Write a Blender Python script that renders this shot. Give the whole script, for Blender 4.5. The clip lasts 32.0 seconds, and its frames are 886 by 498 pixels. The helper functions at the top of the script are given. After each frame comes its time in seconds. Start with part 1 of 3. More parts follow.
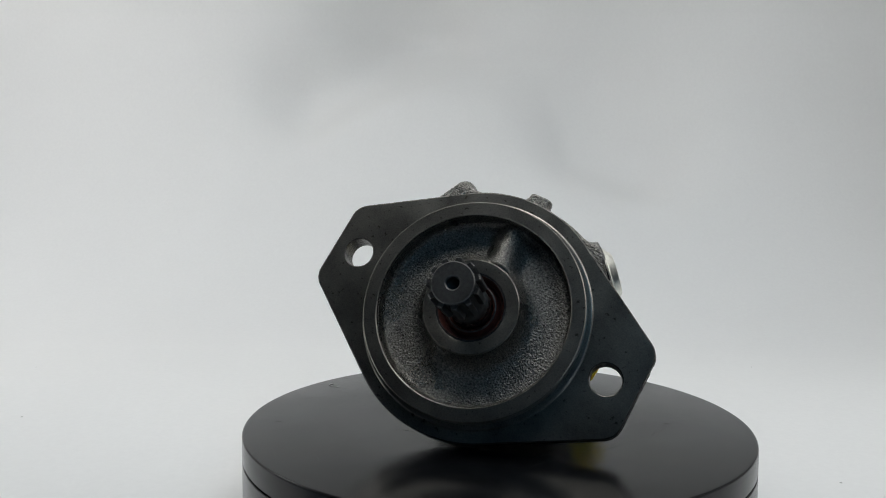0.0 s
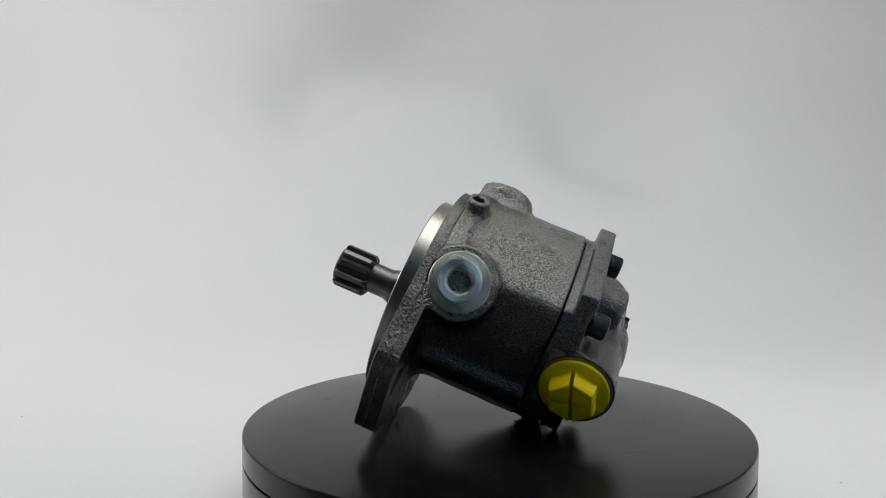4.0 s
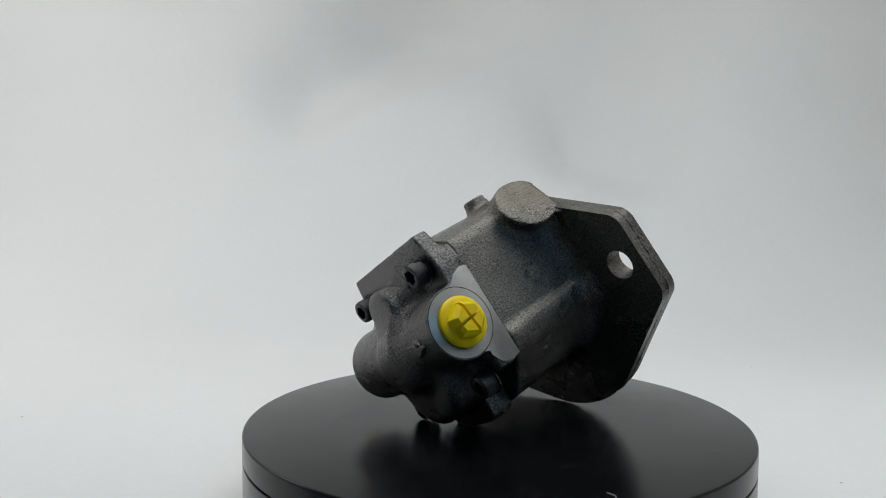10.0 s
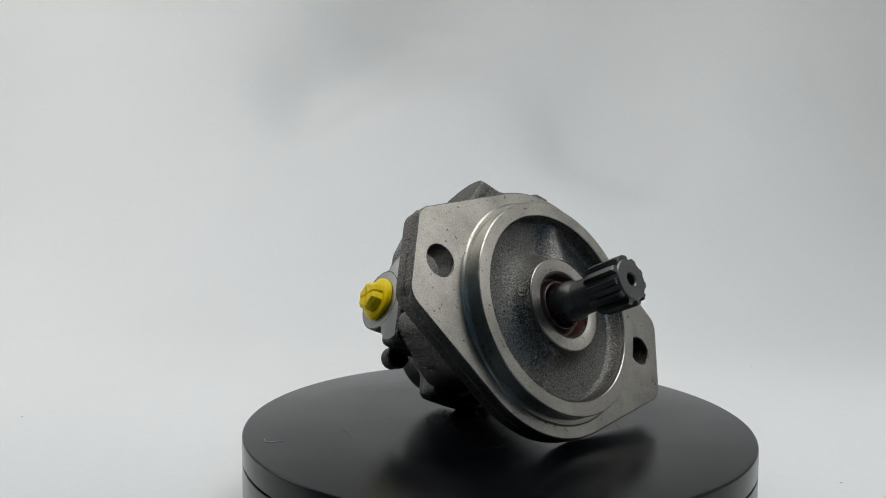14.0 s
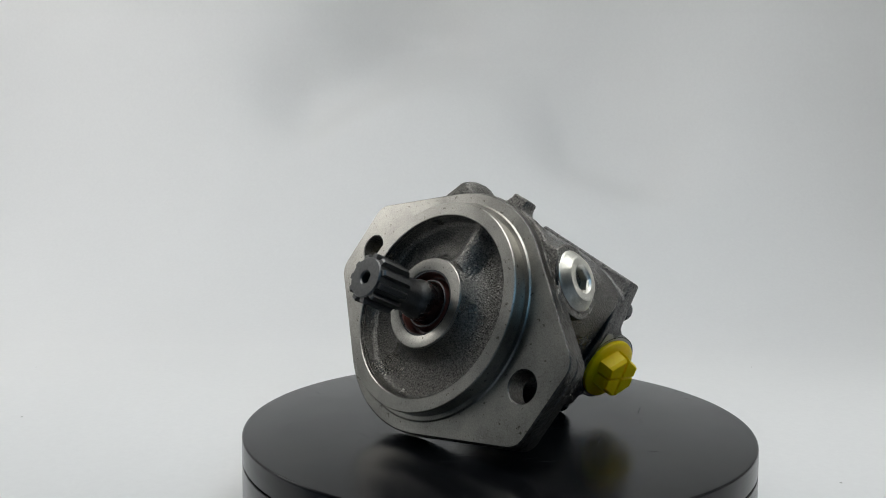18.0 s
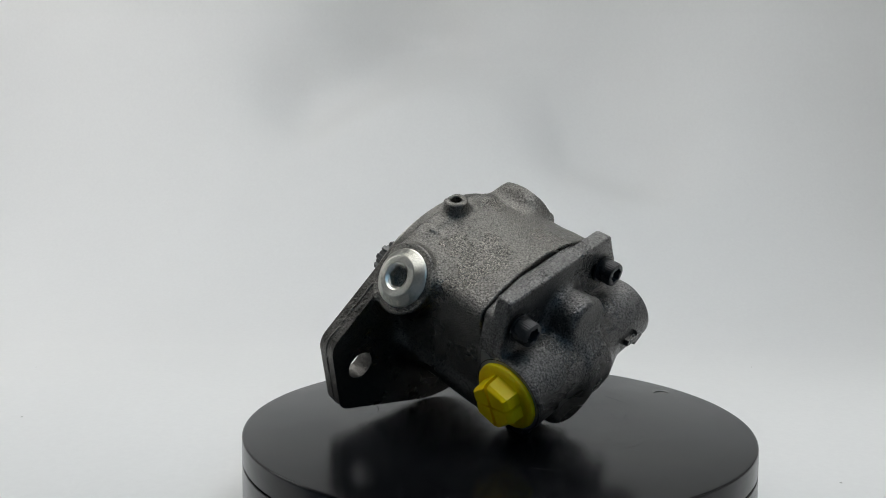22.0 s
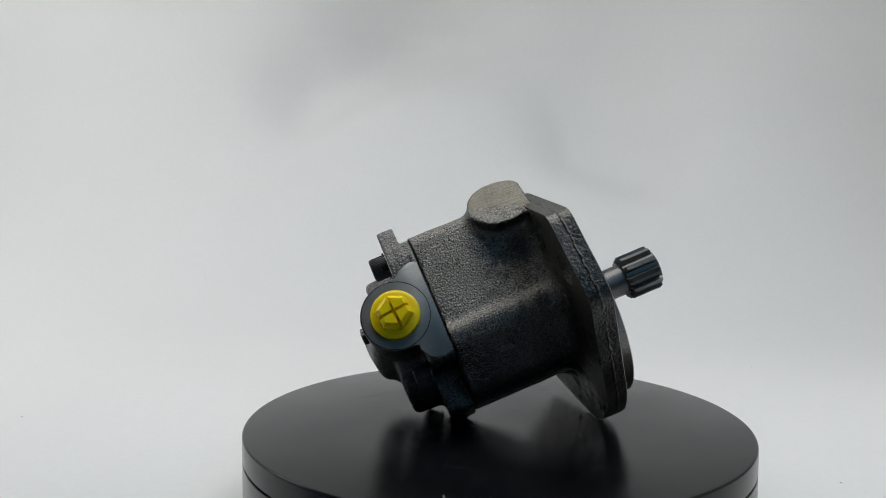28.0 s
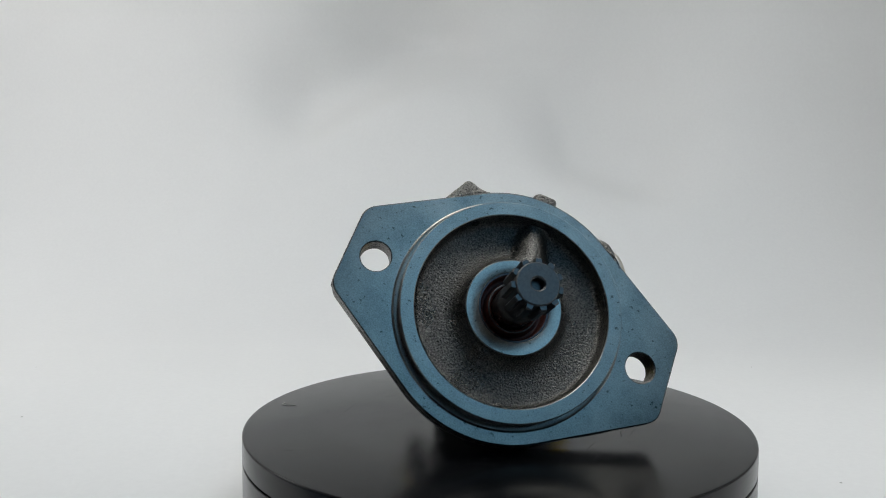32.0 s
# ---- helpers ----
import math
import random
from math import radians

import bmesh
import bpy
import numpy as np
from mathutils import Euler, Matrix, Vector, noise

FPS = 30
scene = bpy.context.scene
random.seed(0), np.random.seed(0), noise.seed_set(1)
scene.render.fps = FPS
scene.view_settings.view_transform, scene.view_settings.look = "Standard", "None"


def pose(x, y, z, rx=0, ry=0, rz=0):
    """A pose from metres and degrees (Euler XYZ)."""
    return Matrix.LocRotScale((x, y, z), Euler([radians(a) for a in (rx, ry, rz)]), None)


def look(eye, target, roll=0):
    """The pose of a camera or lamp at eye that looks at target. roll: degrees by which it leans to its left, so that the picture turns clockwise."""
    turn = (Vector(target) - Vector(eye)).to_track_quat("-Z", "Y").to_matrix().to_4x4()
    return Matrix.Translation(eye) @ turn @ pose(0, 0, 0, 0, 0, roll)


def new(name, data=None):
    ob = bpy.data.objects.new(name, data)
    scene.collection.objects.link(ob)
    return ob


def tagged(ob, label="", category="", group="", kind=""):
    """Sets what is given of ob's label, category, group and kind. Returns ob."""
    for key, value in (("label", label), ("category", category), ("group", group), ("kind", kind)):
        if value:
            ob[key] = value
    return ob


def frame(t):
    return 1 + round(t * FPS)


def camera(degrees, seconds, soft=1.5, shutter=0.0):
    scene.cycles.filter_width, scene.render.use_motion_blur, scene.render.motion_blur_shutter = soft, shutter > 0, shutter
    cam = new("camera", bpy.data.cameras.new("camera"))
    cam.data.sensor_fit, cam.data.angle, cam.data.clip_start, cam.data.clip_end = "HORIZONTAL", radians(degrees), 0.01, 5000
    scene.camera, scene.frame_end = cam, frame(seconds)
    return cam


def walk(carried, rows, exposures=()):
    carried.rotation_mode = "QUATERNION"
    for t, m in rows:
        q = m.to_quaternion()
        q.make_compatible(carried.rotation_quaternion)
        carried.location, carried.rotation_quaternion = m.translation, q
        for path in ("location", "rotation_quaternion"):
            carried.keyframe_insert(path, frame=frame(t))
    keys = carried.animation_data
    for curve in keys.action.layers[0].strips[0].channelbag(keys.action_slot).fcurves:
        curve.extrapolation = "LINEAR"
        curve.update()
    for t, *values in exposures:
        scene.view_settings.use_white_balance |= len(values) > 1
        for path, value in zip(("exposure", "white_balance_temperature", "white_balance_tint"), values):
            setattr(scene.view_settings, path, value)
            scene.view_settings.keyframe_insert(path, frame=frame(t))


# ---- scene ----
# One electric turntable with a cast-iron gear pump lying on it, inside a white photo tent.
# World origin: the turntable's axis at the top of its platter.
cam = camera(61.52, 32.0, soft=1.0)
EYE = (0.0000, -0.3045, 0.0874)
walk(cam, [(0, look(EYE, (-0.0211, -0.0058, 0.0696), 0.17)), (32, look(EYE, (-0.0211, -0.0058, 0.0696), 0.17))])

# turn of the platter, in degrees, second by second
TURN = [-1.25, -22.61, -43.73, -64.92, -86.47, -108.24, -129.97, -151.66, -173.43, -195.45, -217.54, -239.51, -261.33, -283.06, -304.84, -326.82, -348.81, -370.65, -392.22, -413.81, -435.14, -457.15, -479.4, -501.52, -523.53, -545.47, -567.33, -589.14, -610.86, -632.6, -654.35, -675.96, -697.25]
# the pump's own frame on the platter: x along the flange ears, z along the shaft, towards its tip
PUMP = Matrix(((0.87431, 0.46537, -0.13792, -0.00680), (-0.29050, 0.27407, -0.91679, -0.02816), (-0.38885, 0.84162, 0.37481, 0.04709), (0, 0, 0, 1)))

# ---- light ----
world = bpy.data.worlds.new("world")
scene.world = world
world.use_nodes = True
world.node_tree.nodes["Background"].inputs[0].default_value = (0.5, 0.62, 0.8, 1)
world.node_tree.nodes["Background"].inputs[1].default_value = 0.02


def area(name, eye, target, sx, sy, watts, color):
    lamp = bpy.data.lights.new(name, "AREA")
    lamp.shape, lamp.size, lamp.size_y, lamp.energy, lamp.color = "RECTANGLE", sx, sy, watts, color
    ob = new(name, lamp)
    ob.matrix_world = look(eye, target)
    return ob


area("tent_led_panel", (0.0, 0.0, 0.66), (0.0, 0.0, 0.0), 0.7, 0.4, 3.1, (0.975, 0.99, 0.985))
# two added fills, out of view: they brighten the sheet's sides and the iron
area("left_fill_lamp", (-0.66, 0.22, 0.43), (-0.50, 0.52, 0.0), 0.35, 0.30, 1.35, (1.0, 0.99, 0.98))
area("right_fill_lamp", (0.60, 0.0, 0.41), (0.42, 0.45, 0.0), 0.5, 0.26, 0.75, (1.0, 0.99, 0.975))
area("room_window", (1.02, -1.70, 1.46), (0, 0, 0.05), 0.95, 0.85, 3.8, (0.27, 0.64, 1.0))


# ---- materials ----
def material(name, color, rough=0.5, metal=0.0, spread=0.15, grain=900.0, bump=0.0, coarse=60.0, coat=0.0,
             bump_scale=None, rough_spread=0.08, tint=None, spec=0.5, fine_part=0.5, specks=0.0):
    """A surface with colour variation at two scales, uneven gloss and fine relief; scales are per metre."""
    m = bpy.data.materials.new(name)
    m.use_nodes = True
    nt = m.node_tree
    bsdf = nt.nodes["Principled BSDF"]
    bsdf.inputs["Metallic"].default_value = metal
    bsdf.inputs["Coat Weight"].default_value = coat
    bsdf.inputs["Specular IOR Level"].default_value = spec
    co = nt.nodes.new("ShaderNodeTexCoord")

    def tex(scale, detail=4.0, rough_=0.6):
        n = nt.nodes.new("ShaderNodeTexNoise")
        n.inputs["Scale"].default_value, n.inputs["Detail"].default_value, n.inputs["Roughness"].default_value = scale, detail, rough_
        nt.links.new(co.outputs["Object"], n.inputs["Vector"])
        return n

    fine, broad = tex(grain), tex(coarse, 3.0)
    mix = nt.nodes.new("ShaderNodeMath")
    mix.operation = "MULTIPLY_ADD"
    nt.links.new(fine.outputs["Fac"], mix.inputs[0])
    mix.inputs[1].default_value = fine_part
    half = nt.nodes.new("ShaderNodeMath")
    half.operation = "MULTIPLY"
    nt.links.new(broad.outputs["Fac"], half.inputs[0])
    half.inputs[1].default_value = 1 - fine_part
    nt.links.new(half.outputs[0], mix.inputs[2])
    ramp = nt.nodes.new("ShaderNodeValToRGB")
    lo = [max(0.0, c * (1 - spread * 2)) for c in color]
    hi = [min(1.0, c * (1 + spread * 2)) for c in (tint or color)]
    ramp.color_ramp.elements[0].position, ramp.color_ramp.elements[1].position = 0.32, 0.68
    ramp.color_ramp.elements[0].color, ramp.color_ramp.elements[1].color = (*lo, 1), (*hi, 1)
    nt.links.new(mix.outputs[0], ramp.inputs[0])
    nt.links.new(ramp.outputs[0], bsdf.inputs["Base Color"])
    if specks:
        dots, cut, dark = tex(specks, 2.0, 0.5), nt.nodes.new("ShaderNodeValToRGB"), nt.nodes.new("ShaderNodeMix")
        cut.color_ramp.elements[0].position, cut.color_ramp.elements[1].position = 0.66, 0.74
        cut.color_ramp.elements[0].color, cut.color_ramp.elements[1].color = (1, 1, 1, 1), (0.4, 0.38, 0.36, 1)
        dark.data_type, dark.blend_type = "RGBA", "MULTIPLY"
        dark.inputs["Factor"].default_value = 1.0
        nt.links.new(dots.outputs["Fac"], cut.inputs[0])
        nt.links.new(ramp.outputs[0], dark.inputs[6])
        nt.links.new(cut.outputs[0], dark.inputs[7])
        nt.links.new(dark.outputs[2], bsdf.inputs["Base Color"])
    rr = nt.nodes.new("ShaderNodeMapRange")
    rr.inputs["To Min"].default_value, rr.inputs["To Max"].default_value = max(0.02, rough - rough_spread), min(1, rough + rough_spread)
    rr.inputs["From Min"].default_value, rr.inputs["From Max"].default_value = 0.3, 0.7
    nt.links.new(broad.outputs["Fac"], rr.inputs["Value"])
    nt.links.new(rr.outputs["Result"], bsdf.inputs["Roughness"])
    if bump:
        b = nt.nodes.new("ShaderNodeBump")
        b.inputs["Strength"].default_value, b.inputs["Distance"].default_value = 1.0, bump
        n = tex(bump_scale or grain, 3.0, 0.55)
        nt.links.new(n.outputs["Fac"], b.inputs["Height"])
        nt.links.new(b.outputs["Normal"], bsdf.inputs["Normal"])
    return m


# castings: the colour speckle holds their own tone and painted-in glints of the grain
CAST = material("cast_iron", (0.182, 0.174, 0.16), 0.29, 0.97, 0.42, 1450, 0.0006, 45, bump_scale=1380, fine_part=0.82, rough_spread=0.04)
CAST_EDGE = material("flange_edge_iron", (0.11, 0.105, 0.097), 0.36, 0.97, 0.42, 1300, 0.00048, 60, bump_scale=900)
CAST_DARK = material("cover_iron", (0.138, 0.135, 0.132), 0.29, 0.97, 0.42, 1450, 0.00055, 45, bump_scale=1380, fine_part=0.82, rough_spread=0.04)
MACHINED = material("machined_iron", (0.37, 0.356, 0.322), 0.31, 1.0, 0.2, 1900, 0.00005, 60, bump_scale=1600, specks=650.0, rough_spread=0.03)
PORT_FACE = material("faced_port_iron", (0.36, 0.36, 0.35), 0.46, 1.0, 0.12, 1900, 0.00003, 80, bump_scale=1600, rough_spread=0.02)
SAWN = material("sawn_iron", (0.125, 0.117, 0.1), 0.4, 0.95, 0.3, 1400, 0.0003, 70, bump_scale=1000)


def saw_marks(m, across, pitch, depth):
    """Straight saw lines on a cut face, as relief and as light and dark streaks."""
    nt = m.node_tree
    bsdf = nt.nodes["Principled BSDF"]
    co, dot, wave = nt.nodes.new("ShaderNodeTexCoord"), nt.nodes.new("ShaderNodeVectorMath"), nt.nodes.new("ShaderNodeTexNoise")
    dot.operation = "DOT_PRODUCT"
    dot.inputs[1].default_value = [c / pitch for c in across]
    nt.links.new(co.outputs["Object"], dot.inputs[0])
    wave.noise_dimensions = "1D"
    wave.inputs["Scale"].default_value, wave.inputs["Detail"].default_value = 1.0, 2.0
    nt.links.new(dot.outputs["Value"], wave.inputs["W"])
    b = nt.nodes.new("ShaderNodeBump")
    b.inputs["Distance"].default_value = depth
    nt.links.new(wave.outputs["Fac"], b.inputs["Height"])
    nt.links.new(b.outputs["Normal"], bsdf.inputs["Normal"])
    mix = nt.nodes.new("ShaderNodeMix")
    mix.data_type, mix.blend_type = "RGBA", "MULTIPLY"
    mix.inputs["Factor"].default_value = 0.9
    old = bsdf.inputs["Base Color"].links[0].from_socket
    ramp = nt.nodes.new("ShaderNodeValToRGB")
    ramp.color_ramp.elements[0].position, ramp.color_ramp.elements[1].position = 0.38, 0.6
    ramp.color_ramp.elements[0].color, ramp.color_ramp.elements[1].color = (0.68, 0.66, 0.63, 1), (1, 1, 1, 1)
    nt.links.new(wave.outputs["Fac"], ramp.inputs[0])
    nt.links.new(old, mix.inputs[6])
    nt.links.new(ramp.outputs[0], mix.inputs[7])
    nt.links.new(mix.outputs[2], bsdf.inputs["Base Color"])


saw_marks(SAWN, (0.36, 0.93, 0.06), 0.0005, 0.00012)
GRIT = material("dark_grit", (0.03, 0.028, 0.025), 0.8)
STEEL = material("shaft_steel", (0.13, 0.13, 0.128), 0.42, 1.0, 0.15, 1200, 0.00002, 90)
POLISHED = material("polished_steel", (0.17, 0.165, 0.16), 0.30, 1.0, 0.12, 900, 0.00001, 120)
ZINC = material("zinc_plate", (0.80, 0.78, 0.71), 0.35, 1.0, 0.08, 900, 0.00002, 90)
# turned on a lathe: the gloss is drawn out across the fine rings
turning = ZINC.node_tree.nodes.new("ShaderNodeTangent")
turning.direction_type, turning.axis = "RADIAL", "Z"
ZINC.node_tree.links.new(turning.outputs["Tangent"], ZINC.node_tree.nodes["Principled BSDF"].inputs["Tangent"])
ZINC.node_tree.nodes["Principled BSDF"].inputs["Anisotropic"].default_value = 0.75
OXIDE = material("black_oxide", (0.04, 0.04, 0.042), 0.29, 0.5, 0.2, 900, 0.00002, 120)
YELLOW = material("yellow_plastic", (1.0, 0.71, 0.001), 0.4, 0.0, 0.03, 500, 0.00003, 60, spec=0.32)
YELLOW.node_tree.nodes["Principled BSDF"].inputs["Subsurface Weight"].default_value = 0.6
YELLOW.node_tree.nodes["Principled BSDF"].inputs["Subsurface Radius"].default_value = (0.010, 0.008, 0.0006)
RUBBER = material("seal_rubber", (0.085, 0.028, 0.021), 0.4, 0.0, 0.2, 600, 0.00002, 90)
PLATTER = material("black_satin_plastic", (0.0042, 0.0046, 0.0056), 0.21, 0.0, 0.25, 3500, 0.000012, 25, bump_scale=5000, rough_spread=0.045, spec=0.30)
PAPER = material("white_paper", (0.83, 0.83, 0.82), 0.8, 0.0, 0.012, 300, 0.00005, 4)
# tent fabric, out of view: darkened to grey so that it bounces less light
FABRIC = material("dimmed_tent_fabric", (0.52, 0.52, 0.515), 0.85, 0.0, 0.02, 400, 0.0001, 5)
ROOM = material("dark_room_paint", (0.24, 0.28, 0.33), 0.7, 0.0, 0.1, 40, 0.0005, 2)
SCUFF = material("scuffed_plastic", (0.006, 0.006, 0.007), 0.75, 0.0, 0.2, 800)
LINT = material("grey_lint", (0.5, 0.5, 0.47), 0.8, 0.0, 0.1, 800)

# ---- mesh helpers; lengths of the pump in millimetres ----
MM = 0.001


def mesh_object(name, verts, faces, mat, smooth=True, scale=MM):
    me = bpy.data.meshes.new(name)
    me.from_pydata([tuple(c * scale for c in v) for v in verts], [], faces)
    me.materials.append(mat)
    if smooth:
        me.shade_smooth()
    me.update()
    return me


def part(name, me, parent, label="", m=None):
    ob = new(name, me)
    ob.parent = parent
    if m is not None:
        ob.matrix_basis = m
    if label:
        tagged(ob, label=label)
    return ob


def sharp(me, degrees=35):
    bm = bmesh.new()
    bm.from_mesh(me)
    bmesh.ops.remove_doubles(bm, verts=bm.verts, dist=1e-7)
    bmesh.ops.recalc_face_normals(bm, faces=bm.faces)
    for e in bm.edges:
        e.smooth = not (len(e.link_faces) == 2 and e.calc_face_angle(0) > radians(degrees))
    bm.to_mesh(me)
    bm.free()
    return me


def lathe(name, profile, mat, n=96, degrees=35):
    """Turn a closed or open (r, z) profile about the z axis."""
    verts, faces, rings = [], [], []
    for r, z in profile:
        if r < 1e-6:
            rings.append([len(verts)])
            verts.append((0, 0, z))
        else:
            rings.append(list(range(len(verts), len(verts) + n)))
            verts += [(r * math.cos(2 * math.pi * k / n), r * math.sin(2 * math.pi * k / n), z) for k in range(n)]
    for a, b in zip(rings, rings[1:]):
        for k in range(n):
            q = [a[k % len(a)], a[(k + 1) % len(a)], b[(k + 1) % len(b)], b[k % len(b)]]
            q = list(dict.fromkeys(q))
            if len(q) > 2:
                faces.append(q)
    return sharp(mesh_object(name, verts, faces, mat), degrees)


def prism(name, outlines, mat, degrees=35):
    """Stack outlines [(points, z), ...] of equal length into a capped solid."""
    n = len(outlines[0][0])
    verts = [(x, y, z) for pts, z in outlines for x, y in pts]
    faces = [[k * n + i, k * n + (i + 1) % n, (k + 1) * n + (i + 1) % n, (k + 1) * n + i]
             for k in range(len(outlines) - 1) for i in range(n)]
    faces += [list(range(n))[::-1], list(range((len(outlines) - 1) * n, len(outlines) * n))]
    return sharp(mesh_object(name, verts, faces, mat), degrees)


def circle(r, n, cx=0, cy=0, phase=0.0):
    return [(cx + r * math.cos(2 * math.pi * k / n + phase), cy + r * math.sin(2 * math.pi * k / n + phase)) for k in range(n)]


# ---- castings: blended solids, skinned on a grid ----
def smin(a, b, k):
    h = np.clip(0.5 + 0.5 * (b - a) / k, 0, 1)
    return b * (1 - h) + a * h - k * h * (1 - h)


def smax(a, b, k):
    return -smin(-a, -b, k)


def box(p, c, half, r):
    q = np.abs(p - np.array(c, float)) - (np.array(half, float) - r)
    return np.linalg.norm(np.maximum(q, 0), axis=-1) + np.minimum(q.max(-1), 0) - r


def rod(p, axis, c, r, lo, hi, edge=1.0):
    """A cylinder along axis 0, 1 or 2, with rounded rims."""
    o = [k for k in range(3) if k != axis]
    d = np.hypot(p[..., o[0]] - c[0], p[..., o[1]] - c[1]) - r
    e = np.abs(p[..., axis] - (lo + hi) / 2) - (hi - lo) / 2
    return smax(d, e, edge)


def skin(name, f, lo, hi, step, mat):
    """Surface nets over the solid f(p) < 0, drawn onto its surface."""
    axes = [np.arange(a, b + step, step) for a, b in zip(lo, hi)]
    grid = np.stack(np.meshgrid(*axes, indexing="ij"), -1)
    val = f(grid)
    n = np.array(val.shape) - 1
    acc, cnt = np.zeros((*n, 3)), np.zeros(tuple(n))
    corner = lambda a, o: a[o[0]:o[0] + n[0], o[1]:o[1] + n[1], o[2]:o[2] + n[2]]
    for ax in range(3):
        for o1 in (0, 1):
            for o2 in (0, 1):
                a = [0, 0, 0]
                a[(ax + 1) % 3], a[(ax + 2) % 3] = o1, o2
                b = list(a)
                b[ax] = 1
                va, vb = corner(val, a), corner(val, b)
                hit = (va < 0) != (vb < 0)
                t = np.where(hit, va / np.where(hit, va - vb, 1), 0)[..., None]
                pt = corner(grid, a) * (1 - t) + corner(grid, b) * t
                acc += np.where(hit[..., None], pt, 0)
                cnt += hit
    live = cnt > 0
    index = np.full(tuple(n), -1)
    index[live] = np.arange(live.sum())
    v = acc[live] / cnt[live][:, None]
    for _ in range(3):
        fv = f(v)
        g = np.stack([(f(v + d) - f(v - d)) for d in np.eye(3) * 0.05], -1) / 0.1
        move = -fv[:, None] * g / np.maximum((g * g).sum(-1, keepdims=True), 0.3)
        v = v + np.clip(move, -step * 0.4, step * 0.4)
    faces = []
    for ax in range(3):
        b, c = (ax + 1) % 3, (ax + 2) % 3
        s0, s1 = [slice(None)] * 3, [slice(None)] * 3
        s0[ax], s1[ax] = slice(0, -1), slice(1, None)
        va, vb = val[tuple(s0)], val[tuple(s1)]
        where = np.argwhere((va < 0) != (vb < 0))
        where = where[(where[:, b] > 0) & (where[:, c] > 0) & (where[:, b] < n[b]) & (where[:, c] < n[c])]
        inside = va[tuple(where.T)] < 0
        q = []
        for ob, oc in ((0, 0), (-1, 0), (-1, -1), (0, -1)):
            w = where.copy()
            w[:, b] += ob
            w[:, c] += oc
            q.append(index[tuple(w.T)])
        q = np.stack(q, 1)
        q[~inside] = q[~inside][:, ::-1]
        faces.append(q)
    faces = np.concatenate(faces)[:, ::-1]
    return mesh_object(name, v, faces.tolist(), mat)


WAVES = [(Vector((random.gauss(0, 1), random.gauss(0, 1), random.gauss(0, 1))).normalized() * random.uniform(0.5, 1.1), random.uniform(0, 6.3)) for k in range(14)]


def wobble(p, amount):
    """Gentle unevenness of a sand casting, about six to twelve millimetres across."""
    return amount * sum(np.sin(p[..., 0] * q.x + p[..., 1] * q.y + p[..., 2] * q.z + a) for q, a in WAVES) / 4


def ground(p):
    """How far a point of the pump's frame lies below the platter, in millimetres."""
    row = PUMP[2]
    return -(p[..., 0] * row[0] + p[..., 1] * row[1] + p[..., 2] * row[2] + row[3] / MM)


# seat of the screw plug and the tilt of its boss
PLUG, PLUG_TILT = (34.6, 37.6, -13.9), 42


SCAR = [(6.0, -3.5), (11.8, -4.6), (14.6, -8.0), (13.4, -12.0), (13.6, -16.0), (15.6, -21.5)]


